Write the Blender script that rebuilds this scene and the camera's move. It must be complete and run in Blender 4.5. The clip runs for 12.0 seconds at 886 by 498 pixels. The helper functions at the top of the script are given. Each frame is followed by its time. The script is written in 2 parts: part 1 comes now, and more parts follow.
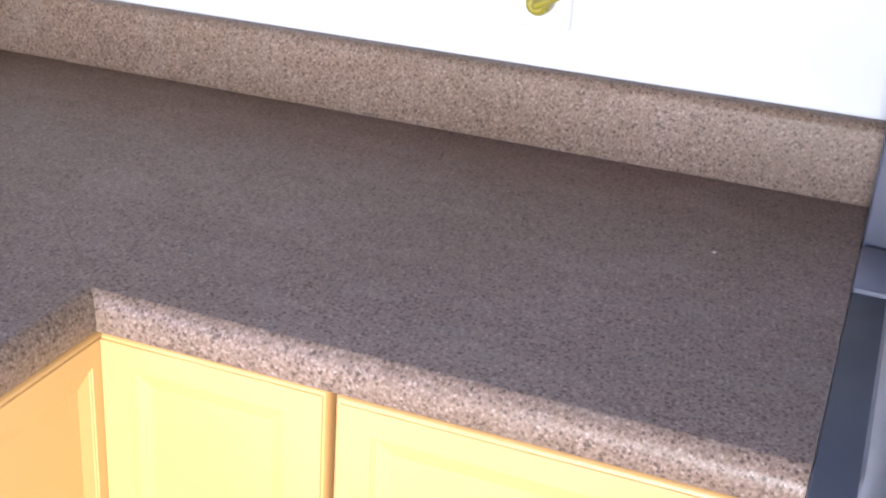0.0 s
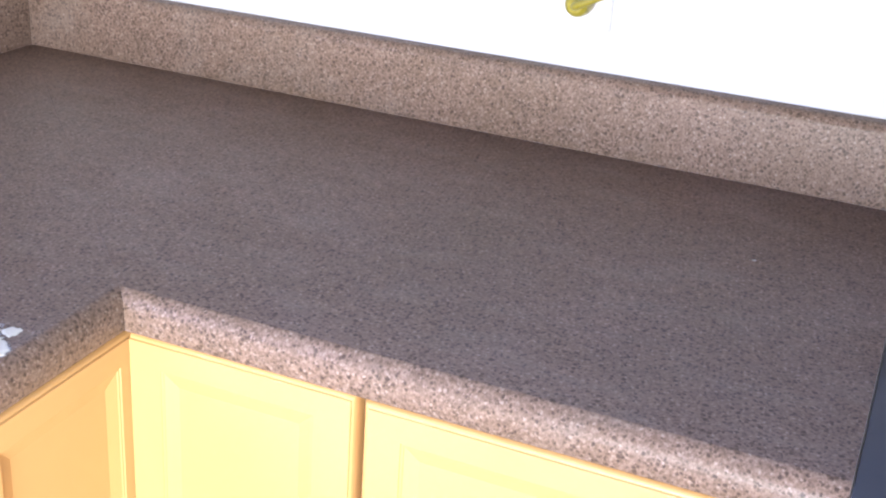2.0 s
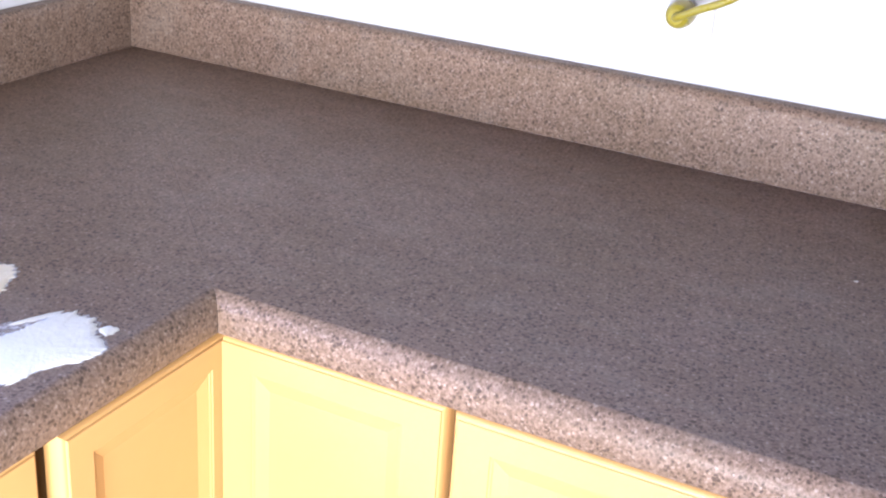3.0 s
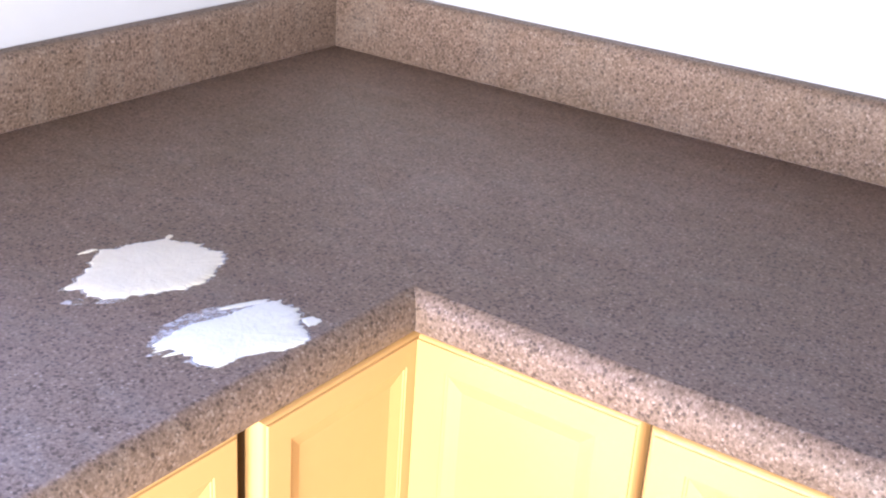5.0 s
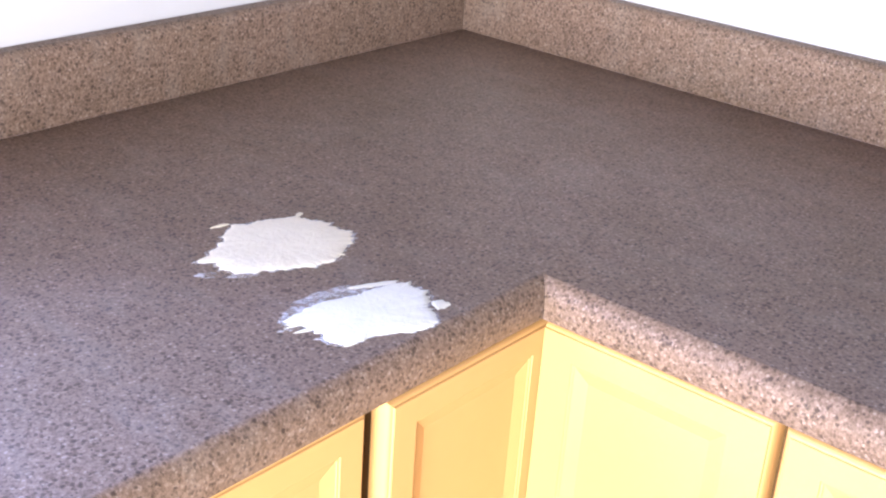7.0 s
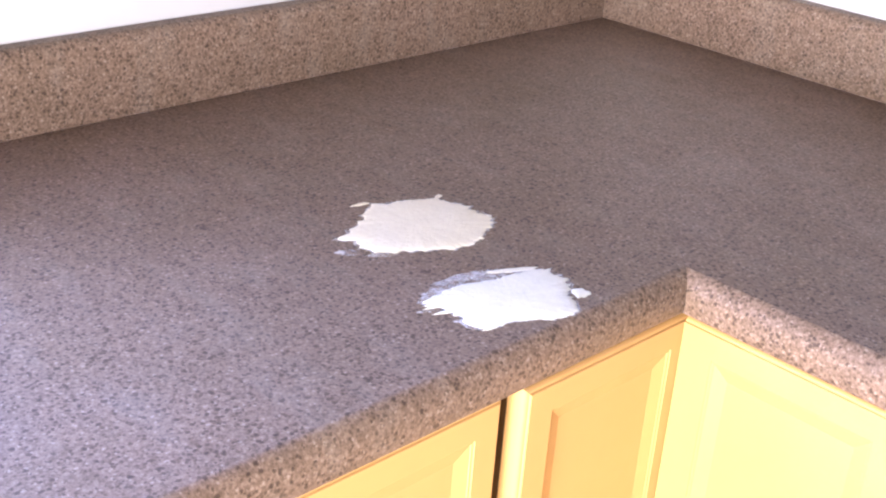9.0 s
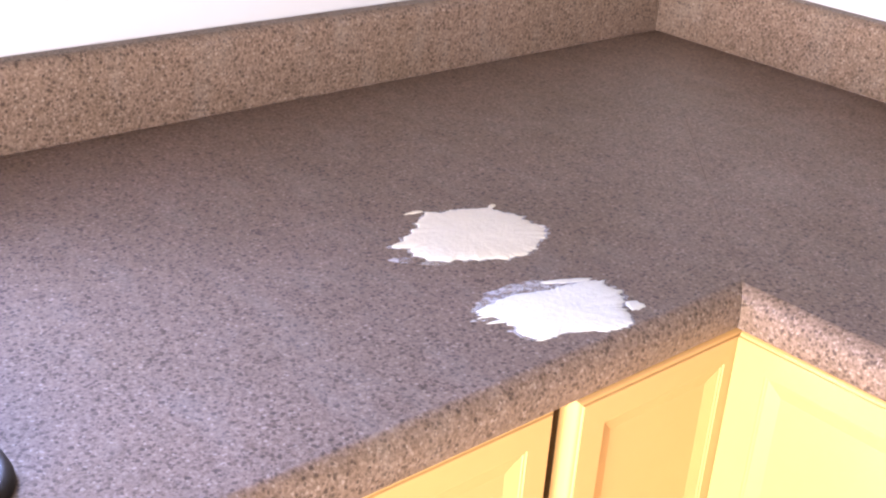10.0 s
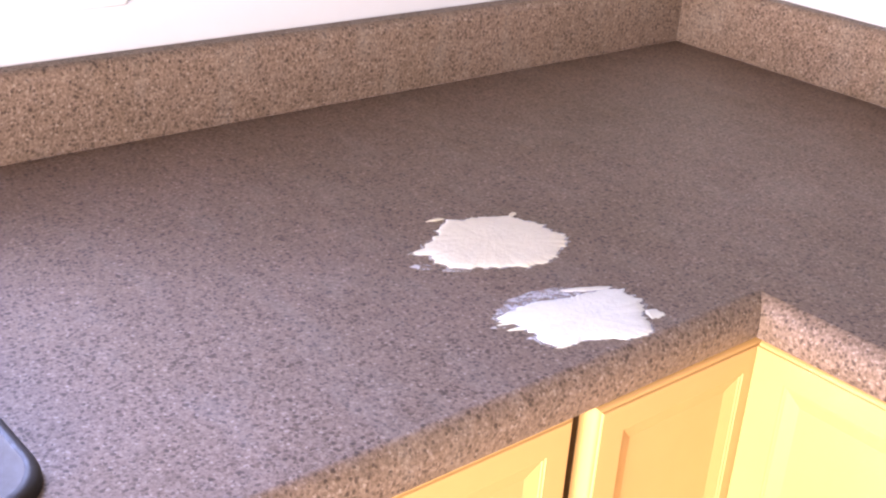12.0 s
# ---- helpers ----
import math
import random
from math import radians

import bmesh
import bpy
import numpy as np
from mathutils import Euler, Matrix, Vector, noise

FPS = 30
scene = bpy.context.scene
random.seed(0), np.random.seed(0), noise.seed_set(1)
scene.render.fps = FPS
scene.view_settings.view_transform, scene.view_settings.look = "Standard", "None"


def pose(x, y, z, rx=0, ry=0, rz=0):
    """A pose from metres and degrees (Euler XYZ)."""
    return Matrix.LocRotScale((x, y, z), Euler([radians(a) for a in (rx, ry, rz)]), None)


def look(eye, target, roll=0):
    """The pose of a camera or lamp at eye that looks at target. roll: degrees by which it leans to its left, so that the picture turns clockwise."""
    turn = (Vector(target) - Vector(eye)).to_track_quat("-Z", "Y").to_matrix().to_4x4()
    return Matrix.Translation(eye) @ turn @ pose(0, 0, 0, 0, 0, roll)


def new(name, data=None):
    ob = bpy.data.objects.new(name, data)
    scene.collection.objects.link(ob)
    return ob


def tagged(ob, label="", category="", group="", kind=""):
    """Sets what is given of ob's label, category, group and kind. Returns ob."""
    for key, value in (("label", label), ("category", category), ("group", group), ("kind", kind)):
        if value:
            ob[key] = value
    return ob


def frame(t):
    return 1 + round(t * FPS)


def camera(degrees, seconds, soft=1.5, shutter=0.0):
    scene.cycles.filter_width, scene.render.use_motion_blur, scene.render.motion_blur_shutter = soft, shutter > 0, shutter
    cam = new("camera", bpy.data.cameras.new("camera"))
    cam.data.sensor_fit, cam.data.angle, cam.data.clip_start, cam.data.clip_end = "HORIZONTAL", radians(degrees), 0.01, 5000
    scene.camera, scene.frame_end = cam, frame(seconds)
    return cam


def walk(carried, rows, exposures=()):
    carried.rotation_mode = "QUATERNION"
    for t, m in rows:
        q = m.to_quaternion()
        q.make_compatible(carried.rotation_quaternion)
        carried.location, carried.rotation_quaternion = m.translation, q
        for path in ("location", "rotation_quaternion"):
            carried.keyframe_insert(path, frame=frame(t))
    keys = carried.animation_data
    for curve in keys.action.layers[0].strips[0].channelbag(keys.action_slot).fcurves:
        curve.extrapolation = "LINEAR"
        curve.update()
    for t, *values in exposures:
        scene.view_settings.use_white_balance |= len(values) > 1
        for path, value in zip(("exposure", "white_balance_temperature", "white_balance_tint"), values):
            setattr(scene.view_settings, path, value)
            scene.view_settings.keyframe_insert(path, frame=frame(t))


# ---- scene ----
cam = camera(39.9, 12.0, soft=2.2)
PATH = [
    (0, (1.224, -1.429, 1.415), (0.62, 0.298, 0.607), 4.0),
    (0.5, (1.223, -1.42, 1.414), (0.633, 0.306, 0.594), 4.1),
    (1, (1.223, -1.416, 1.414), (0.633, 0.308, 0.589), 4.2),
    (1.5, (1.225, -1.411, 1.413), (0.603, 0.303, 0.592), 4.0),
    (2, (1.221, -1.41, 1.41), (0.56, 0.295, 0.599), 4.1),
    (2.5, (1.215, -1.405, 1.416), (0.502, 0.275, 0.596), 4.1),
    (3, (1.205, -1.406, 1.408), (0.423, 0.248, 0.599), 4.1),
    (3.5, (1.198, -1.405, 1.406), (0.348, 0.213, 0.594), 4.0),
    (5.5, (1.171, -1.42, 1.398), (0.111, 0.068, 0.584), 4.0),
    (6, (1.166, -1.422, 1.397), (0.075, 0.04, 0.576), 4.1),
    (6.5, (1.161, -1.423, 1.393), (0.039, 0.012, 0.567), 4.1),
    (7, (1.151, -1.422, 1.39), (0.004, -0.015, 0.55), 4.0),
    (9, (1.129, -1.433, 1.38), (-0.145, -0.158, 0.514), 4.1),
    (9.5, (1.127, -1.44, 1.38), (-0.177, -0.19, 0.522), 4.2),
    (10, (1.122, -1.443, 1.378), (-0.202, -0.212, 0.524), 4.3),
    (10.5, (1.12, -1.444, 1.377), (-0.212, -0.22, 0.524), 4.5),
    (11, (1.121, -1.444, 1.376), (-0.219, -0.224, 0.53), 4.3),
    (11.5, (1.121, -1.449, 1.379), (-0.22, -0.226, 0.538), 4.4),
    (12, (1.126, -1.451, 1.38), (-0.222, -0.238, 0.537), 4.4),
]
walk(cam, [(t, look(eye, target, roll)) for t, eye, target, roll in PATH],
     [(0, -0.11, 6600, 16), (2, -0.04, 6600, 18), (3.5, 0.07, 6700, 20), (6.5, 0.12, 6900, 21), (9.5, 0.10, 7450, 26), (12, 0.06, 7850, 31)])

# ---- world, lamps, exposure ----
world = bpy.data.worlds.new("sky")
scene.world = world
world.use_nodes = True
wn = world.node_tree
sky = wn.nodes.new("ShaderNodeTexSky")
sky.sky_type = 'NISHITA'
sky.sun_disc = False
sky.sun_elevation = radians(40)
sky.sun_rotation = radians(200)
wn.links.new(sky.outputs[0], wn.nodes["Background"].inputs["Color"])
wn.nodes["Background"].inputs["Strength"].default_value = 0.12


def daylight(name, place, target, width, height, power, colour):
    """An area lamp that stands in a window's opening for the sky's light."""
    lamp = bpy.data.lights.new(name, 'AREA')
    lamp.shape, lamp.size, lamp.size_y = 'RECTANGLE', width, height
    lamp.energy, lamp.color = power, colour
    ob = new(name, lamp)
    ob.matrix_world = look(place, target)
    return ob


daylight("daylight_south", (1.53, -2.79, 0.98), (1.53, 0, 0.98), 1.20, 0.68, 300, (0.84, 0.92, 1.0))
daylight("daylight_west", (-0.52, -1.355, 1.66), (3, -1.355, 1.66), 0.41, 0.84, 186, (0.29, 0.47, 1.0))


# ---- materials ----
def material(name, rough=0.5, metal=0.0, spec=0.5):
    m = bpy.data.materials.new(name)
    m.use_nodes = True
    b = m.node_tree.nodes["Principled BSDF"]
    b.inputs["Roughness"].default_value = rough
    b.inputs["Metallic"].default_value = metal
    b.inputs["Specular IOR Level"].default_value = spec
    return m, m.node_tree, b


def coords(nt):
    return nt.nodes.new("ShaderNodeTexCoord").outputs["Object"]


def noise_tex(nt, vec, scale, detail=3.0, rough=0.55):
    n = nt.nodes.new("ShaderNodeTexNoise")
    n.inputs["Scale"].default_value = scale
    n.inputs["Detail"].default_value = detail
    n.inputs["Roughness"].default_value = rough
    nt.links.new(vec, n.inputs["Vector"])
    return n


def ramp(nt, fac, stops, constant=False):
    r = nt.nodes.new("ShaderNodeValToRGB")
    r.color_ramp.interpolation = 'CONSTANT' if constant else 'LINEAR'
    while len(r.color_ramp.elements) < len(stops):
        r.color_ramp.elements.new(0.5)
    for e, (p, c) in zip(r.color_ramp.elements, stops):
        e.position, e.color = p, (*c, 1)
    nt.links.new(fac, r.inputs[0])
    return r.outputs[0]


def mix(nt, a, b, fac, mode='MIX'):
    m = nt.nodes.new("ShaderNodeMix")
    m.data_type, m.blend_type = 'RGBA', mode
    for sock, v in ((m.inputs[0], fac), (m.inputs[6], a), (m.inputs[7], b)):
        if isinstance(v, bpy.types.NodeSocket):
            nt.links.new(v, sock)
        elif isinstance(v, tuple):
            sock.default_value = (*v, 1)
        else:
            sock.default_value = v
    return m.outputs[2]


def bump(nt, bsdf, height, strength, distance):
    b = nt.nodes.new("ShaderNodeBump")
    b.inputs["Strength"].default_value = strength
    b.inputs["Distance"].default_value = distance
    nt.links.new(height, b.inputs["Height"])
    nt.links.new(b.outputs[0], bsdf.inputs["Normal"])


def plain(name, colour, rough=0.5, metal=0.0, vary=0.06, scale=6.0, bumpy=0.0, bump_scale=200.0, spec=0.5):
    """A coloured surface with soft blotches at two scales and a fine relief."""
    m, nt, b = material(name, rough, metal, spec)
    v = coords(nt)
    dark = tuple(c * (1 - vary) for c in colour)
    lite = tuple(min(1, c * (1 + vary)) for c in colour)
    big = ramp(nt, noise_tex(nt, v, scale, 4).outputs["Fac"], ((0.3, dark), (0.7, lite)))
    fine = ramp(nt, noise_tex(nt, v, scale * 14, 3).outputs["Fac"], ((0.3, (1 - vary,) * 3), (0.7, (1, 1, 1))))
    nt.links.new(mix(nt, big, fine, 0.6, 'MULTIPLY'), b.inputs["Base Color"])
    rr = ramp(nt, noise_tex(nt, v, scale * 3, 4).outputs["Fac"], ((0.3, (rough * 0.85,) * 3), (0.7, (min(1, rough * 1.15),) * 3)))
    nt.links.new(rr, b.inputs["Roughness"])
    if bumpy:
        bump(nt, b, noise_tex(nt, v, bump_scale, 3).outputs["Fac"], bumpy, 0.001)
    return m


def laminate_material():
    """Speckled granite-pattern laminate: brown-grey chips, dark and pale flecks."""
    m, nt, b = material("speckled_laminate", 0.42, 0.0, 0.17)
    turned = nt.nodes.new("ShaderNodeMapping")
    turned.inputs["Rotation"].default_value = (0.61, 0.83, 0.37)
    turned.inputs["Location"].default_value = (0.313, 0.127, 0.241)
    nt.links.new(coords(nt), turned.inputs["Vector"])
    v = turned.outputs[0]
    grain = noise_tex(nt, v, 300, 4, 0.68).outputs["Fac"]
    col = ramp(nt, grain, ((0.30, (0.075, 0.050, 0.037)), (0.43, (0.159, 0.109, 0.081)), (0.56, (0.207, 0.145, 0.111)), (0.72, (0.317, 0.236, 0.195))))
    wob = noise_tex(nt, v, 420, 2)
    bent = nt.nodes.new("ShaderNodeVectorMath")
    bent.operation = 'MULTIPLY_ADD'
    nt.links.new(wob.outputs["Color"], bent.inputs[0])
    bent.inputs[1].default_value = (0.0035, 0.0035, 0.0035)
    nt.links.new(v, bent.inputs[2])

    def flecks(scale, share, size):
        """A mask of roundish flecks of uneven size, in that share of the cells."""
        c = nt.nodes.new("ShaderNodeTexVoronoi")
        c.inputs["Scale"].default_value = scale
        nt.links.new(bent.outputs[0], c.inputs["Vector"])
        pick = nt.nodes.new("ShaderNodeSeparateColor")
        nt.links.new(c.outputs["Color"], pick.inputs[0])
        grown = nt.nodes.new("ShaderNodeMapRange")
        grown.inputs["From Min"].default_value, grown.inputs["From Max"].default_value = 1 - share, 1.0
        grown.inputs["To Min"].default_value, grown.inputs["To Max"].default_value = 0.0, size
        nt.links.new(pick.outputs[0], grown.inputs["Value"])
        gap = nt.nodes.new("ShaderNodeMath")
        gap.operation = 'SUBTRACT'
        nt.links.new(grown.outputs[0], gap.inputs[0])
        nt.links.new(c.outputs["Distance"], gap.inputs[1])
        soft = nt.nodes.new("ShaderNodeMapRange")
        soft.inputs["From Min"].default_value, soft.inputs["From Max"].default_value = -0.10, 0.12
        nt.links.new(gap.outputs[0], soft.inputs["Value"])
        return soft.outputs[0]

    col = mix(nt, col, (0.305, 0.235, 0.197), flecks(280, 0.40, 0.44))
    col = mix(nt, col, (0.082, 0.056, 0.043), flecks(285, 0.56, 0.57))
    col = mix(nt, col, (0.066, 0.045, 0.035), flecks(185, 0.44, 0.41))
    cloud = ramp(nt, noise_tex(nt, v, 5, 4).outputs["Fac"], ((0.3, (0.84, 0.82, 0.76)), (0.7, (1.0, 0.97, 0.97))))
    col = mix(nt, col, cloud, 0.8, 'MULTIPLY')
    wiped = nt.nodes.new("ShaderNodeMapping")
    wiped.inputs["Scale"].default_value = (1.0, 2.6, 1.0)
    wiped.inputs["Rotation"].default_value = (0, 0, radians(-28))
    nt.links.new(coords(nt), wiped.inputs["Vector"])
    haze = ramp(nt, noise_tex(nt, wiped.outputs[0], 9, 5, 0.6).outputs["Fac"], ((0.52, (0, 0, 0)), (0.72, (0.16, 0.16, 0.16))))
    col = mix(nt, col, (0.30, 0.27, 0.24), haze)
    mottle = ramp(nt, noise_tex(nt, v, 70, 3).outputs["Fac"], ((0.32, (0.84, 0.84, 0.84)), (0.68, (1.0, 0.98, 0.97))))
    col = mix(nt, col, mottle, 0.8, 'MULTIPLY')
    nt.links.new(col, b.inputs["Base Color"])
    rr = ramp(nt, noise_tex(nt, v, 14, 4).outputs["Fac"], ((0.3, (0.37,) * 3), (0.7, (0.47,) * 3)))
    nt.links.new(rr, b.inputs["Roughness"])
    bump(nt, b, noise_tex(nt, v, 500, 2).outputs["Fac"], 0.12, 0.0005)
    return m


def glass_material():
    m, nt, b = material("window_glass", 0.02)
    b.inputs["Transmission Weight"].default_value = 1.0
    b.inputs["IOR"].default_value = 1.45
    return m


def smear_material():
    """Thin wiped filler, through which the laminate shows."""
    m, nt, b = material("thin_filler", 0.8)
    b.inputs["Base Color"].default_value = (0.78, 0.76, 0.76, 1)
    v = coords(nt)
    a = ramp(nt, noise_tex(nt, v, 130, 3, 0.5).outputs["Fac"], ((0.36, (0.06, 0.06, 0.06)), (0.66, (0.52, 0.52, 0.52))))
    nt.links.new(a, b.inputs["Alpha"])
    return m


LAMINATE = laminate_material()
WALL = plain("white_wall_paint", (0.485, 0.485, 0.50), 0.6, 0, 0.02, 3, 0.15, 250)
# Ceiling is out of view; its dark warm colour holds down bounced light.
CEILING = plain("dark_ceiling", (0.085, 0.055, 0.032), 0.7, 0, 0.08, 3)
CREAM = plain("cream_wall_paint", (0.48, 0.45, 0.41), 0.7, 0, 0.03, 3, 0.15, 250)
TAUPE = plain("taupe_wall_paint", (0.30, 0.26, 0.22), 0.7, 0, 0.03, 3, 0.15, 250)
# Unseen floor, coloured dark brown so that little light bounces up.
FLOOR = plain("dark_floor", (0.10, 0.07, 0.05), 0.4, 0, 0.12, 5)
CABINET = plain("honey_cabinet_foil", (0.50, 0.285, 0.105), 0.42, 0, 0.03, 4, 0.05, 400)
# Carcass is coloured darker than the doors for the shade in their gaps.
CARCASS = plain("shaded_carcass", (0.09, 0.05, 0.02), 0.8, 0, 0.06, 8, spec=0.1)
TOE = plain("dark_toe_board", (0.10, 0.07, 0.05), 0.6)
STEEL = plain("brushed_steel", (0.34, 0.34, 0.36), 0.45, 1.0, 0.03, 12)
ENAMEL = plain("grey_enamel", (0.030, 0.034, 0.042), 0.45, 0, 0.03, 3, spec=0.3)
PALE_ENAMEL = plain("pale_grey_enamel", (0.085, 0.086, 0.105), 0.4, 0, 0.03, 3)
BLACK_GLASS = plain("black_ceramic_glass", (0.03, 0.032, 0.038), 0.08, 0, 0.05, 10)
PLASTIC = plain("white_plastic", (0.54, 0.535, 0.54), 0.35, 0, 0.02, 10)
COMPOSITE = plain("grey_composite", (0.075, 0.062, 0.052), 0.6, 0, 0.08, 60, 0.1, 600, spec=0.2)
# Sink rim colour carries the counter's brown reflection and the contact shade.
RIM_SHADE = plain("rim_reflection_shade", (0.022, 0.016, 0.012), 0.5, 0, 0.08, 60, spec=0.15)
SLOT = plain("dark_slot", (0.03, 0.03, 0.03), 0.6)
YELLOW = plain("yellow_rubber", (0.27, 0.22, 0.025), 0.30, 0, 0.06, 30, 0.1, 400)
CREAM_FILLER = plain("cream_filler", (0.72, 0.65, 0.50), 0.85, 0, 0.04, 40, 0.6, 260)
WHITE_FILLER = plain("white_filler", (0.68, 0.65, 0.54), 0.85, 0, 0.04, 40, 0.6, 260)
SMEAR = smear_material()
FRAME = plain("white_frame_paint", (0.78, 0.78, 0.77), 0.4, 0, 0.02, 8)
GLASS = glass_material()


# ---- mesh helpers ----
def part(name, bm, mat, parent=None, label="", smooth=True, crease=28):
    bmesh.ops.recalc_face_normals(bm, faces=bm.faces)
    me = bpy.data.meshes.new(name)
    bm.to_mesh(me)
    bm.free()
    me.materials.append(mat)
    if smooth:
        me.shade_smooth()
        me.set_sharp_from_angle(angle=radians(crease))
    ob = new(name, me)
    ob.parent = parent
    if label:
        ob["label"] = label
    return ob


def thing(name, place=(0, 0, 0), turn=0):
    ob = new(name)
    ob.empty_display_size = 0.1
    ob.matrix_basis = pose(*place, 0, 0, turn)
    return ob


def box(bm, lo, hi, bevel=0.0, seg=2):
    r = bmesh.ops.create_cube(bm, size=1.0)
    vs = r["verts"]
    for v in vs:
        v.co = Vector([l + (c + 0.5) * (h - l) for c, l, h in zip(v.co, lo, hi)])
    if bevel:
        es = list({e for v in vs for e in v.link_edges})
        bmesh.ops.bevel(bm, geom=es, offset=bevel, segments=seg, affect='EDGES', profile=0.5)
    return bm


def boxes(*items):
    bm = bmesh.new()
    for it in items:
        box(bm, *it)
    return bm


def loft(bm, rings, close_first=False, close_last=False):
    rows = [[bm.verts.new(p) for p in ring] for ring in rings]
    n = len(rows[0])
    for a, b in zip(rows, rows[1:]):
        for i in range(n):
            bm.faces.new((a[i], a[(i + 1) % n], b[(i + 1) % n], b[i]))
    if close_first:
        bm.faces.new(rows[0])
    if close_last:
        bm.faces.new(rows[-1])
    return rows


def round_rect(x0, y0, x1, y1, r, z, n=8):
    pts = []
    for cx, cy, a0 in ((x1 - r, y1 - r, 0), (x0 + r, y1 - r, 90), (x0 + r, y0 + r, 180), (x1 - r, y0 + r, 270)):
        for i in range(n + 1):
            a = radians(a0 + 90 * i / n)
            pts.append((cx + r * math.cos(a), cy + r * math.sin(a), z))
    return pts


def tube(bm, pts, radius, n=12):
    pts = [Vector(p) for p in pts]
    rings = []
    for i, p in enumerate(pts):
        d = (pts[min(i + 1, len(pts) - 1)] - pts[max(i - 1, 0)]).normalized()
        side = d.cross(Vector((0.13, 0.9, 0.4))).normalized()
        up = side.cross(d)
        r = radius[i] if isinstance(radius, (list, tuple)) else radius
        rings.append([p + r * (math.cos(a) * side + math.sin(a) * up) for a in (2 * math.pi * k / n for k in range(n))])
    loft(bm, rings, True, True)
    return bm


# ---- the room ----
TOP = 0.914      # worktop height
DEEP = 0.610     # worktop depth in front of the backsplash
EAST, SOUTH, HIGH = 4.4, -2.8, 2.44
WN, WW = 0.026, -0.026   # faces of the north and west walls

tagged(part("floor", boxes(((-0.7, SOUTH - 0.2, -0.1), (EAST + 0.2, 0.2, 0.0))), FLOOR, smooth=False), "unseen kitchen floor, darkened to cut bounced light", "floor", kind="structure")
tagged(part("ceiling", boxes(((-0.7, SOUTH - 0.2, HIGH), (EAST + 0.2, 0.2, HIGH + 0.1))), CEILING, smooth=False), "unseen ceiling, darkened to cut bounced light", "ceiling", kind="structure")
tagged(part("wall_north", boxes(((-0.7, WN, 0), (EAST + 0.2, WN + 0.15, HIGH))), WALL, smooth=False), "white painted wall behind the worktop and range", "wall", kind="structure")
tagged(part("wall_east", boxes(((EAST, SOUTH, 0), (EAST + 0.15, WN, HIGH))), CREAM, smooth=False), "cream painted wall", "wall", kind="structure")
W1 = (-1.58, -1.13, 1.22, 2.10)      # window over the sink: y0, y1, z0, z1
# Wall depth of 0.6 m is made up: its unseen reveal narrows the window's light.
tagged(part("wall_west", boxes(((WW - 0.60, SOUTH, 0), (WW, W1[0], HIGH)), ((WW - 0.60, W1[1], 0), (WW, WN, HIGH)),
                               ((WW - 0.60, W1[0], 0), (WW, W1[1], W1[2])), ((WW - 0.60, W1[0], W1[3]), (WW, W1[1], HIGH))), WALL, smooth=False),
       "white painted wall with a window over the sink", "wall", kind="structure")
W2 = (0.88, 2.18, 0.60, 1.36)        # wide window: x0, x1, z0, z1
tagged(part("wall_south", boxes(((-0.7, SOUTH - 0.15, 0), (W2[0], SOUTH, HIGH)), ((W2[1], SOUTH - 0.15, 0), (EAST + 0.2, SOUTH, HIGH)),
                                ((W2[0], SOUTH - 0.15, 0), (W2[1], SOUTH, W2[2])), ((W2[0], SOUTH - 0.15, W2[3]), (W2[1], SOUTH, HIGH))), TAUPE, smooth=False),
       "taupe painted wall with a wide window", "wall", kind="structure")


# Added unseen partition: blocks part of the south light from the range end.
tagged(part("shade_partition", boxes(((1.40, -1.84, 0), (EAST, -1.70, HIGH))), TAUPE, smooth=False), "unseen taupe partition added to shade the range end", "wall", kind="structure")


def window(name, label, lo, hi, axis):
    """A frame of four rails and one pane in an opening; axis is the wall's thin direction."""
    ob = tagged(thing(name), label, "window", kind="structure")
    o = 1 - axis
    f = 0.04

    def bar(a0, a1, z0, z1, t0, t1):
        l, h = [0, 0, z0], [0, 0, z1]
        l[o], h[o], l[axis], h[axis] = a0, a1, t0, t1
        return tuple(l), tuple(h), 0.004
    t0, t1 = lo[axis], hi[axis]
    a0, a1, z0, z1 = lo[o], hi[o], lo[2], hi[2]
    part("window_frame", boxes(bar(a0, a0 + f, z0, z1, t0, t1), bar(a1 - f, a1, z0, z1, t0, t1),
                               bar(a0 + f, a1 - f, z0, z0 + f, t0, t1), bar(a0 + f, a1 - f, z1 - f, z1, t0, t1)), FRAME, ob)
    tm = (t0 + t1) / 2
    pane = part("pane", boxes(bar(a0 + f, a1 - f, z0 + f, z1 - f, tm - 0.003, tm + 0.003)[:2]), GLASS, ob, smooth=False)
    pane.visible_shadow = False
    return ob


window("window_1", "white framed window over the sink", (WW - 0.595, W1[0], W1[2]), (WW - 0.545, W1[1], W1[3]), 0)
window("window_2", "white framed wide window", (W2[0], SOUTH - 0.14, W2[2]), (W2[1], SOUTH - 0.09, W2[3]), 1)


# ---- worktops ----
END_A, END_B = 1.2475, -2.60
SKEW = 0.0160       # the end beside the range is cut slightly out of square
CAB_END = 1.229     # where the cabinets stop beside the range
SINK = (0.035, -2.030, 0.535, -1.2095)     # x0, y0, x1, y1 of the rim


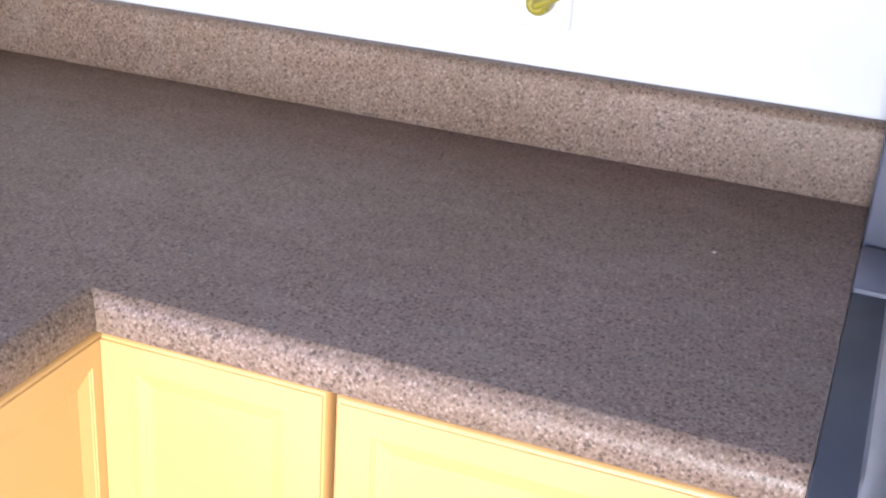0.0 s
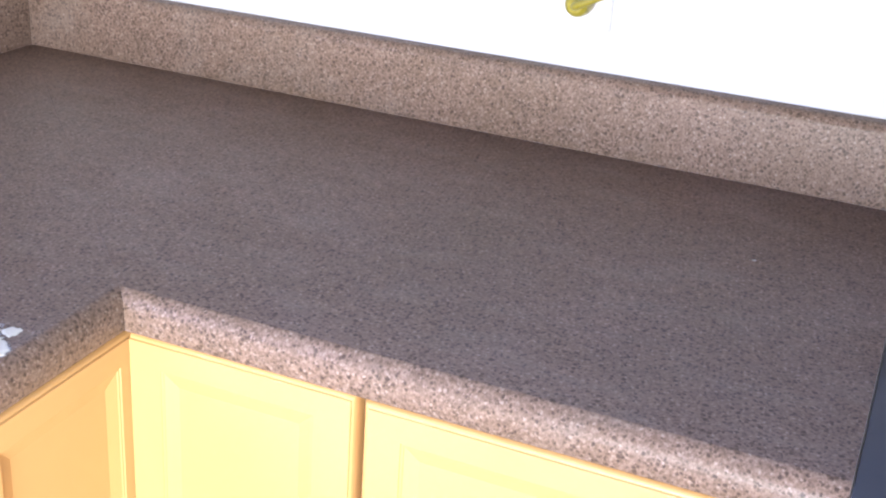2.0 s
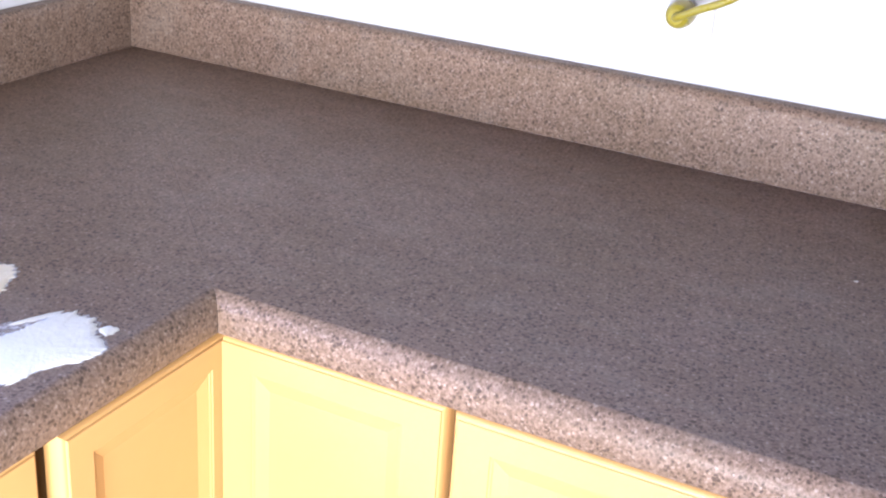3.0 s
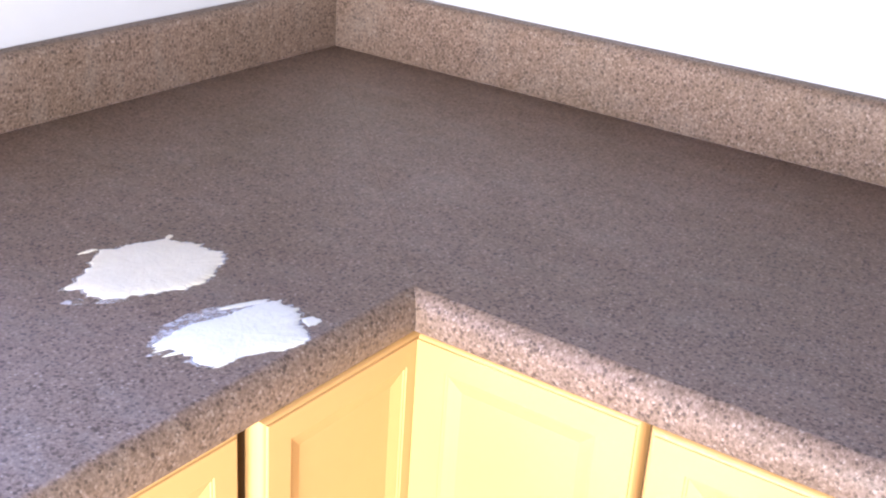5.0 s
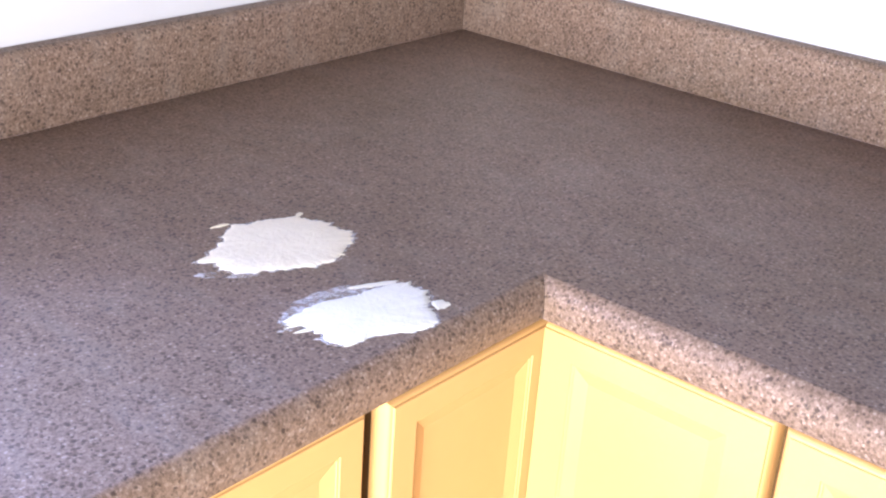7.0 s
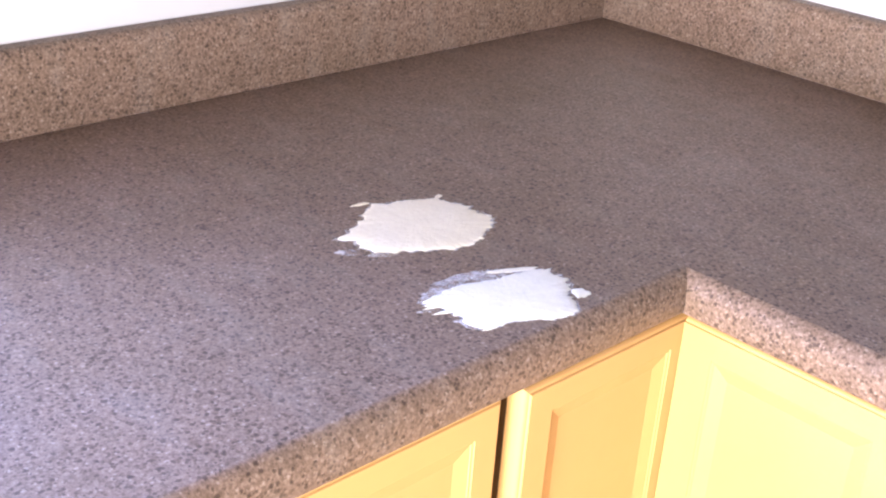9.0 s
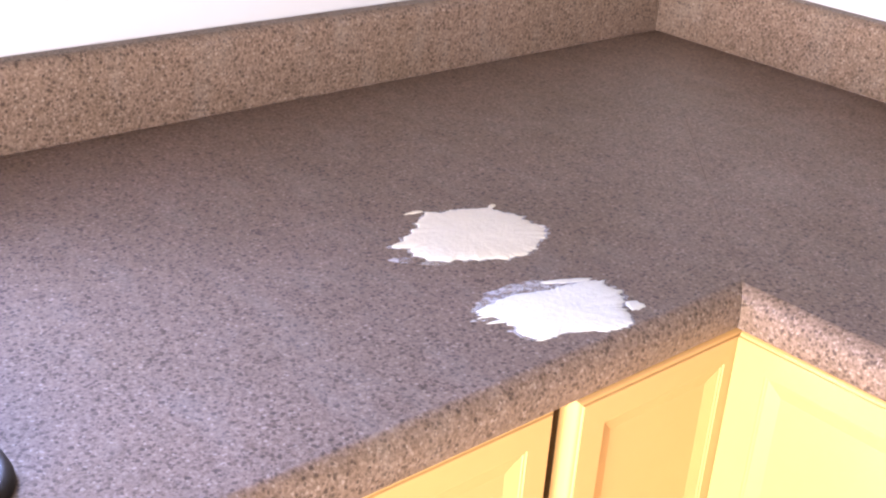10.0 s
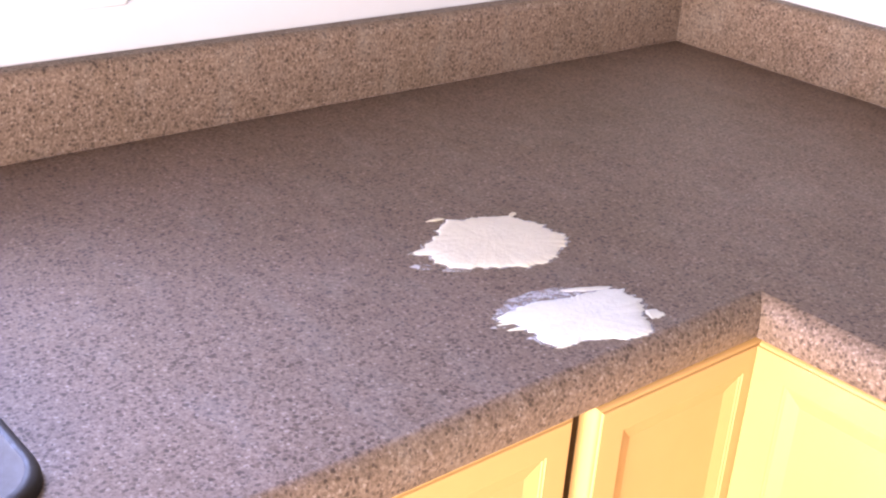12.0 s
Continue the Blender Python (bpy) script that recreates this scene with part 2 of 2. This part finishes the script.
def worktop_profile():
    """Points (distance from the wall, height), from the back over the rounded nose to the underside."""
    pts = [(0.0, TOP), (SINK[0] + 0.02, TOP), (SINK[2] - 0.02, TOP)]
    x, z = DEEP - 0.0166, TOP
    pts.append((x, z))
    for a, run in ((8, 0.0015), (18, 0.0015), (26, 0.002), (33, 0.0035), (42, 0.004), (52, 0.004), (63, 0.004), (75, 0.005), (86, 0.006)):
        x, z = x + run * math.cos(radians(a)), z - run * math.sin(radians(a))
        pts.append((min(x, DEEP), z))
    pts += [(DEEP, TOP - 0.033), (DEEP - 0.002, TOP - 0.037), (DEEP - 0.006, TOP - 0.039), (DEEP - 0.03, TOP - 0.039), (0.0, TOP - 0.039)]
    return pts


def worktop(name, along, label):
    """along: the stations of the run, each giving the plan point at p from the wall, and the stretch that stays open for the sink."""
    bm = bmesh.new()
    prof = worktop_profile()
    stations, hole = along
    grid = [[bm.verts.new((*st(p), z)) for p, z in prof] for st in stations]
    n = len(prof)
    for k, (a, b) in enumerate(zip(grid, grid[1:])):
        for i in range(n):
            j = (i + 1) % n
            if k == hole and i in (1, n - 2):
                continue
            bm.faces.new((a[i], b[i], b[j], a[j]))
    bm.faces.new(grid[0])
    bm.faces.new(grid[-1])
    ob = thing(name)
    tagged(ob, label, "countertop", "kitchen worktops")
    part("worktop", bm, LAMINATE, ob)
    return ob


GAP = 0.00020
top_b = worktop("countertop", ([lambda p: (p, END_B), lambda p: (p, SINK[1] + 0.02), lambda p: (p, SINK[3] - 0.02), lambda p: (p, -p - GAP)], 1),
                "brown-grey speckled laminate countertop with filler patches and a sink")
top_a = worktop("countertop", ([lambda p: (p + GAP, -p), lambda p: (END_A - SKEW * p, -p)], None),
                "brown-grey speckled laminate countertop running up to the range")


def backsplash(parent, lo, hi, axis, heights):
    """An upstand with a rounded front top edge; axis 0 runs along x, axis 1 along y; its height drifts a little from end to end."""
    r, t = 0.013, 0.026
    bm = bmesh.new()
    ends = []
    for s, h in zip((lo, hi), heights):
        prof = [(0.0, 0.0)]
        prof += [(r - r * math.cos(radians(a)), h - r + r * math.sin(radians(a))) for a in range(0, 91, 10)]
        prof += [(t - 0.001, h), (t - 0.001, 0.0)]
        row = []
        for d, z in prof:
            if axis == 0:
                row.append((s if s else -d + GAP, d, TOP + 0.0003 + z))
            else:
                row.append((-d, s if s else d - GAP, TOP + 0.0003 + z))
        ends.append(row)
    loft(bm, ends, True, True)
    part("backsplash", bm, LAMINATE, parent)


backsplash(top_a, 0, END_A, 0, (0.0925, 0.0985))
backsplash(top_b, END_B, 0, 1, (0.0955, 0.0895))


# ---- base cabinets ----
FRONT = 0.608              # plane of the door fronts along the sink side
FRONT_A = 0.603            # and of those along the range side
DOOR_TOP, DOOR_LOW, THICK = 0.8735, 0.115, 0.019


def door(parent, place, turn, width, left, right, top=0.031, low=0.045, edge=(0.0075, 0.0075)):
    """A moulded door: rounded outer edge with a small step, and a panel sunk behind a wide sloped bevel; its front looks along -y before the turn."""
    h = DOOR_TOP - DOOR_LOW
    bm = bmesh.new()

    def ring(l, r, b, t, y):
        return [(l, y, b), (width - r, y, b), (width - r, y, h - t), (l, y, h - t)]
    el, er = edge
    rings = [ring(0, 0, 0, 0, 0.0)]
    profile = []
    for k in range(13):
        a = radians(90 * k / 12)
        profile.append((0.84 * (1 - math.cos(a)), 0.0145 - 0.0125 * math.sin(a)))
    for u, d in profile + [(0.93, 0.0003), (1.0, 0.0)]:
        rings.append(ring(el * u, er * u, 0.0075 * u, 0.0075 * u, -THICK + d))
    for g, d in ((0.0, 0.0), (0.0006, 0.0009), (0.0026, 0.0012), (0.0032, 0.0020), (0.0158, 0.0054), (0.0168, 0.0056)):
        rings.append(ring(left + g, right + g, low + g, top + g, -THICK + d))
    loft(bm, rings, True, True)
    ob = part("door", bm, CABINET, parent, crease=10)
    ob.matrix_basis = pose(*place, 0, 0, turn)
    return ob


def cabinet(name, label, blocks, toes):
    ob = tagged(thing(name), label, "cabinet", "base cabinets")
    part("carcass", boxes(*[(lo, hi, 0.001, 1) for lo, hi in blocks]), CARCASS, ob)
    part("toe_board", boxes(*[(lo, hi) for lo, hi in toes]), TOE, ob, smooth=False)
    return ob


IN = FRONT - THICK - 0.001   # front planes of the carcasses
IN_A = FRONT_A - THICK - 0.001
ZB, ZT = 0.10, TOP - 0.0395
GL, GR = -0.818, 0.8415      # where the corner cabinet ends
LOW_B = -1.235

corner = cabinet("corner_cabinet", "honey-coloured angled base cabinet with two panelled doors folding inwards",
                 [((0.0, GL - 0.002, ZB), (IN, 0.015, ZT)), ((IN, -IN_A, ZB), (GR + 0.0005, 0.015, ZT))],
                 [((0.0, GL - 0.002, 0), (IN - 0.06, 0.01, ZB)), ((IN - 0.06, -IN + 0.06, 0), (GR + 0.002, 0.01, ZB))])
door(corner, (FRONT + 0.0004, -IN_A - 0.001, DOOR_LOW), 0, 0.8390 - FRONT - 0.0004, 0.033, 0.040, edge=(0.0003, 0.0050))
door(corner, (IN + 0.001, -0.8085, DOOR_LOW), 90, 0.8085 - IN_A - 0.002, 0.0345, 0.031, edge=(0.0075, 0.0003))

cab_a = cabinet("base_cabinet", "honey-coloured base cabinet with a panelled door beside the range",
                [((GR + 0.0012, -IN_A - 0.004, ZB), (CAB_END, 0.015, ZT))], [((GR + 0.003, -IN + 0.06, 0), (CAB_END, 0.01, ZB))])
door(cab_a, (0.8458, -IN_A - 0.005, DOOR_LOW), 0, CAB_END - 0.8458 - 0.003, 0.038, 0.038)

cab_b = cabinet("base_cabinet", "honey-coloured base cabinet with a panelled door next to the sink",
                [((0.0, LOW_B + 0.001, ZB), (IN - 0.0075, GL - 0.003, ZT))], [((0.0, LOW_B + 0.001, 0), (IN - 0.06, GL - 0.003, ZB))])
door(cab_b, (IN - 0.006, LOW_B + 0.003, DOOR_LOW), 90, -0.8225 - LOW_B - 0.003, 0.036, 0.032)

sink_cab = cabinet("sink_cabinet", "honey-coloured sink base cabinet with two panelled doors",
                   [((0.0, END_B + 0.002, ZB), (IN, LOW_B, 0.66)), ((0.56, END_B + 0.002, 0.66), (IN, LOW_B, ZT)),
                    ((0.0, LOW_B - 0.02, 0.66), (0.56, LOW_B, ZT)), ((0.0, END_B + 0.002, 0.66), (0.56, END_B + 0.4, ZT))],
                   [((0.0, END_B + 0.002, 0), (IN - 0.06, LOW_B, ZB))])
half = (LOW_B - END_B) / 2
for i in range(2):
    door(sink_cab, (IN + 0.001, END_B + 0.003 + i * half, DOOR_LOW), 90, half - 0.004, 0.042, 0.042)


# ---- sink ----
def sink():
    ob = tagged(thing("sink"), "grey composite drop-in sink with a raised rounded rim", "sink")
    x0, y0, x1, y1 = SINK
    bm = bmesh.new()

    def ring(d, z):
        return round_rect(x0 + d, y0 + d, x1 - d, y1 - d, max(0.044 - d * 0.5, 0.022), TOP + z)
    loft(bm, [ring(d, z) for d, z in ((0.0, 0.0002), (0.0003, 0.0040), (0.0011, 0.0064), (0.0028, 0.0082), (0.0050, 0.0089), (0.0072, 0.0088), (0.0090, 0.0079))])
    part("rim", bm, RIM_SHADE, ob, "rounded rim coloured dark for reflection and contact shade")
    bm = bmesh.new()
    loft(bm, [ring(d, z) for d, z in ((0.0090, 0.0078), (0.0110, 0.0070), (0.0285, 0.0064), (0.0315, 0.0040), (0.0335, -0.006),
                                      (0.037, -0.16), (0.051, -0.178), (0.076, -0.182))], False, True)
    part("basin", bm, COMPOSITE, ob)
    bm = bmesh.new()
    cx, cy = (x0 + x1) / 2, (y0 + y1) / 2
    rings = [[(cx + r * math.cos(a), cy + r * math.sin(a), TOP - 0.182 + z) for a in (2 * math.pi * k / 24 for k in range(24))]
             for r, z in ((0.045, 0.0002), (0.043, 0.003), (0.034, 0.002), (0.030, 0.0008))]
    loft(bm, rings, False, True)
    part("drain", bm, STEEL, ob)
    return ob


sink()


# ---- range ----
def kitchen_range():
    ob = tagged(thing("kitchen_range", (END_A + 0.001, 0, 0), -math.degrees(math.atan(SKEW))), "grey freestanding kitchen range with a steel-edged glass cooktop", "stove")
    x0, x1, yf, yb = 0.0, 0.760, -0.640, 0.012
    part("body", boxes(((x0 + 0.004, yf + 0.03, 0.02), (x1 - 0.004, yb, 0.898), 0.004)), PALE_ENAMEL, ob)
    part("cooktop_frame", boxes(((x0, yf, 0.8985), (x1, -0.256, 0.9135), 0.002)), ENAMEL, ob)
    part("rear_deck", boxes(((x0, -0.2555, 0.8985), (x1, -0.136, 0.919), 0.005)), PALE_ENAMEL, ob)
    for a in (x0 + 0.034, x1 - 0.060):
        bm = bmesh.new()
        prof = [(0.0, 0.0), (0.003, 0.0055), (0.009, 0.009), (0.017, 0.009), (0.023, 0.0055), (0.026, 0.0)]
        loft(bm, [[(a + px, y, 0.9136 + pz * f) for px, pz in prof] for y, f in ((yf + 0.002, 0.1), (yf + 0.02, 0.7), (yf + 0.05, 1.0), (-0.25, 1.0), (-0.235, 0.3))], True, True)
        part("edge_trim", bm, STEEL, ob)
    part("glass_top", boxes(((x0 + 0.064, yf + 0.02, 0.9136), (x1 - 0.064, -0.262, 0.916), 0.001)), BLACK_GLASS, ob)
    part("backguard", boxes(((x0, -0.130, 0.905), (x1, yb, 1.16), 0.008)), PALE_ENAMEL, ob)
    part("oven_door", boxes(((x0 + 0.01, yf, 0.20), (x1 - 0.01, yf + 0.029, 0.80), 0.006)), ENAMEL, ob)
    part("front_trim", boxes(((x0 + 0.002, yf - 0.002, 0.81), (x1 - 0.002, yf + 0.029, 0.897), 0.006)), PALE_ENAMEL, ob)
    bm = bmesh.new()
    tube(bm, [(x0 + 0.08, yf, 0.75), (x0 + 0.08, yf - 0.035, 0.755), (x1 - 0.08, yf - 0.035, 0.755), (x1 - 0.08, yf, 0.75)], 0.010)
    part("oven_handle", bm, STEEL, ob)
    return ob


kitchen_range()


# ---- outlet, switch, cord ----
def wall_plate(ob, width, height):
    """A bevelled cover plate in the local xz plane, its front along -y."""
    bm = bmesh.new()
    rings = []
    for d, y in ((0.0, 0.0), (0.0005, -0.003), (0.003, -0.0055), (0.006, -0.006)):
        rings.append([(x, y, z) for x, z, _ in round_rect(-width / 2 + d, -height / 2 + d, width / 2 - d, height / 2 - d, 0.004, 0, 3)])
    loft(bm, rings, False, True)
    part("plate", bm, PLASTIC, ob)


outlet = tagged(thing("wall_outlet", (0.827, WN, 1.118)), "white plastic wall outlet plate on the white wall", "outlet")
wall_plate(outlet, 0.070, 0.115)
for dz in (-0.0195, 0.0195):
    bm = bmesh.new()
    rings = [[(r * math.cos(a), y, dz + 0.82 * r * math.sin(a)) for a in (2 * math.pi * k / 24 for k in range(24))] for r, y in ((0.0172, -0.0055), (0.0170, -0.0075), (0.0160, -0.008))]
    loft(bm, rings, False, True)
    sock = part("socket", bm, PLASTIC, outlet)
    part("slot", boxes(((-0.0075, -0.0084, dz - 0.004), (-0.0055, -0.0078, dz + 0.005)), ((0.0055, -0.0084, dz - 0.003), (0.0075, -0.0078, dz + 0.004))), SLOT, sock, smooth=False)

switch = tagged(thing("wall_switch", (WW, -0.936, 1.111), 90), "white plastic double switch plate on the white wall", "switch")
wall_plate(switch, 0.116, 0.115)
for dx in (-0.023, 0.023):
    part("toggle", boxes(((dx - 0.005, -0.016, -0.004), (dx + 0.005, -0.005, 0.010), 0.0015)), PLASTIC, switch)


def extension_cord():
    ob = tagged(thing("extension_cord"), "yellow extension cord with its round plug in the outlet", "power cord")
    px, pz = 0.828, 1.0985
    bm = bmesh.new()
    prof = ((0.0150, 0.0115), (0.0160, 0.008), (0.0162, -0.004), (0.0155, -0.014), (0.0135, -0.020), (0.0090, -0.024))
    rings = [[(px + r * math.cos(a), y, pz + r * math.sin(a)) for a in (2 * math.pi * k / 28 for k in range(28))] for r, y in prof]
    loft(bm, rings, True, True)
    part("plug", bm, YELLOW, ob)
    pts = []
    ctrl = [Vector(p) for p in ((px, -0.018, pz), (px + 0.004, -0.034, pz + 0.002), (px + 0.028, -0.037, pz + 0.015), (px + 0.072, -0.034, pz + 0.038),
                                (0.98, -0.022, 1.20), (1.12, 0.002, 1.30), (1.30, 0.012, 1.32), (1.50, 0.0125, 1.10))]
    for i in range(len(ctrl) - 1):
        a, b, c, d = ctrl[max(i - 1, 0)], ctrl[i], ctrl[i + 1], ctrl[min(i + 2, len(ctrl) - 1)]
        for k in range(8):
            t = k / 8
            pts.append(0.5 * ((2 * b) + (c - a) * t + (2 * a - 5 * b + 4 * c - d) * t * t + (3 * b - a - 3 * c + d) * t ** 3))
    pts.append(ctrl[-1])
    bm = bmesh.new()
    tube(bm, pts, 0.0047, 14)
    part("cord", bm, YELLOW, ob)
    return ob


extension_cord()


# ---- filler patches on the worktop ----
def filler_patch(name, label, mat, place, turn, a, b, seed, lobes, wisps):
    """A knifed-on patch: a low mound with a torn outline, and thin wiped flakes at its rim, along the stroke direction."""
    rnd = random.Random(seed)
    ob = tagged(thing(name, (*place, TOP + 0.0003), turn), label, "filler patch", "filler patches")
    n, rings = 320, []
    teeth = [(rnd.uniform(0, 360), rnd.uniform(1.3, 4.5), rnd.uniform(0.02, 0.08)) for _ in range(56)]

    def outline(t):
        c, s = math.cos(t), math.sin(t)
        r = 1.0 / ((abs(c) / a) ** 2.8 + (abs(s) / b) ** 2.8) ** (1 / 2.8)
        for at, wide, k in lobes:
            d = abs((math.degrees(t) - at + 180) % 360 - 180) / wide
            if d < 1:
                r *= 1 + k * (0.5 + 0.5 * math.cos(math.pi * d))
        r *= 1 + 0.04 * noise.noise((c * 1.7, s * 1.7, seed)) + 0.06 * noise.noise((c * 6, s * 6, seed + 3)) + 0.035 * noise.noise((c * 17, s * 17, seed + 7))
        for at, wide, tall in teeth:
            d = abs((math.degrees(t) - at + 180) % 360 - 180) / wide
            if d < 1:
                r *= 1 + tall * abs(c) * (1 - d) ** 1.5
        return r
    for f, z in ((1.0, 0.0), (0.985, 0.0005), (0.95, 0.0010), (0.86, 0.0015), (0.70, 0.0018), (0.45, 0.0020), (0.2, 0.0021)):
        ring = []
        for k in range(n):
            t = 2 * math.pi * k / n
            r = outline(t) * f
            x, y = r * math.cos(t), r * math.sin(t)
            ring.append((x, y, z + (0.0004 * noise.noise((x * 30, y * 160, seed)) if z else 0)))
        rings.append(ring)
    bm = bmesh.new()
    loft(bm, rings, False, True)
    part("mound", bm, mat, ob)
    skirt = []
    for f, z in ((1.0, 0.0), (0.97, 0.0003), (0.6, 0.0003)):
        ring = []
        for k in range(n):
            t = 2 * math.pi * k / n
            wide = 1.03 + 0.05 * noise.noise((math.cos(t) * 5, math.sin(t) * 5, seed + 20))
            r = outline(t) * f * wide
            ring.append((r * math.cos(t) * 1.02, r * math.sin(t), z))
        skirt.append(ring)
    bm = bmesh.new()
    loft(bm, skirt, False, False)
    part("smear", bm, SMEAR, ob)
    for u, v, ln, wd, ang, thin in wisps:
        bm = bmesh.new()
        m = 30
        ca, sa = math.cos(radians(ang)), math.sin(radians(ang))
        outer, inner = [], []
        for k in range(m):
            t = 2 * math.pi * k / m
            q = 1 + 0.35 * noise.noise((math.cos(t) * 2.2, math.sin(t) * 2.2, u * 900 + seed))
            x, y = ln * math.cos(t) * q, wd * math.sin(t) * q * (1 + 0.3 * math.cos(t))
            p = (u + x * ca - y * sa, v + x * sa + y * ca)
            outer.append((*p, 0.0))
            inner.append((u + (p[0] - u) * 0.8, v + (p[1] - v) * 0.8, 0.0004 if thin else 0.0007))
        loft(bm, [outer, inner], False, True)
        part("flake", bm, SMEAR if thin else mat, ob)
    return ob


filler_patch("filler_patch", "cream filler patch with torn edges on the countertop", CREAM_FILLER, (0.392, -0.735), 80, 0.067, 0.052, 5,
             ((142, 45, -0.26), (345, 22, 0.08), (178, 9, 0.14), (232, 24, -0.10), (288, 34, 0.13), (28, 22, -0.05), (38, 12, 0.05), (100, 10, 0.10)),
             ((-0.022, 0.0615, 0.010, 0.0022, 2, False), (-0.073, 0.003, 0.009, 0.0025, -8, True), (-0.083, -0.023, 0.010, 0.006, -20, True),
              (0.0695, -0.011, 0.008, 0.0028, -14, False), (0.056, 0.046, 0.006, 0.003, 30, False), (-0.060, -0.040, 0.016, 0.003, -25, True),
              (0.004, 0.053, 0.012, 0.002, 0, True), (0.020, -0.049, 0.010, 0.003, 8, False)))
filler_patch("filler_patch", "white filler patch with streaked edges on the countertop", WHITE_FILLER, (0.547, -0.768), 74, 0.058, 0.0405, 11,
             ((40, 40, 0.16), (162, 16, 0.22), (105, 26, -0.06), (190, 18, -0.10), (240, 26, -0.15), (262, 44, -0.13), (302, 26, 0.05), (78, 46, -0.06), (345, 25, -0.14)),
             ((-0.036, 0.043, 0.026, 0.009, 18, True), (-0.010, 0.050, 0.026, 0.007, 4, True), (-0.060, 0.030, 0.012, 0.004, 20, True),
              (0.0615, -0.0095, 0.0085, 0.0075, 40, False), (0.026, 0.0475, 0.026, 0.0036, -8, False), (0.012, 0.041, 0.034, 0.009, -8, True), (-0.050, -0.016, 0.012, 0.003, -5, True),
              (-0.075, 0.008, 0.008, 0.002, -8, True), (-0.060, 0.012, 0.014, 0.0022, 4, False), (-0.056, 0.001, 0.015, 0.0024, 0, False), (-0.048, 0.022, 0.018, 0.0026, 8, False), (-0.028, 0.031, 0.020, 0.0024, 10, False), (0.028, -0.036, 0.012, 0.003, 12, False), (-0.038, -0.034, 0.008, 0.003, 10, False)))


# ---- a crumb of filler near the range ----
def filler_crumb(place):
    """A flattened irregular grain that lies on the worktop."""
    ob = tagged(thing("filler_crumb", (*place, TOP + 0.0002), 25), "tiny pale crumb of dried filler on the countertop", "crumb")
    bm = bmesh.new()
    rings = []
    for f, z in ((0.85, 0.0), (1.0, 0.0006), (0.8, 0.0014), (0.4, 0.0018)):
        ring = []
        for k in range(14):
            a = 2 * math.pi * k / 14
            q = f * (1 + 0.3 * noise.noise((math.cos(a) * 1.6, math.sin(a) * 1.6, 4.2)))
            ring.append((0.0030 * q * math.cos(a), 0.0022 * q * math.sin(a), z * 0.7))
        rings.append(ring)
    loft(bm, rings, True, True)
    part("grain", bm, SMEAR, ob)
    return ob


filler_crumb((1.103, -0.227))
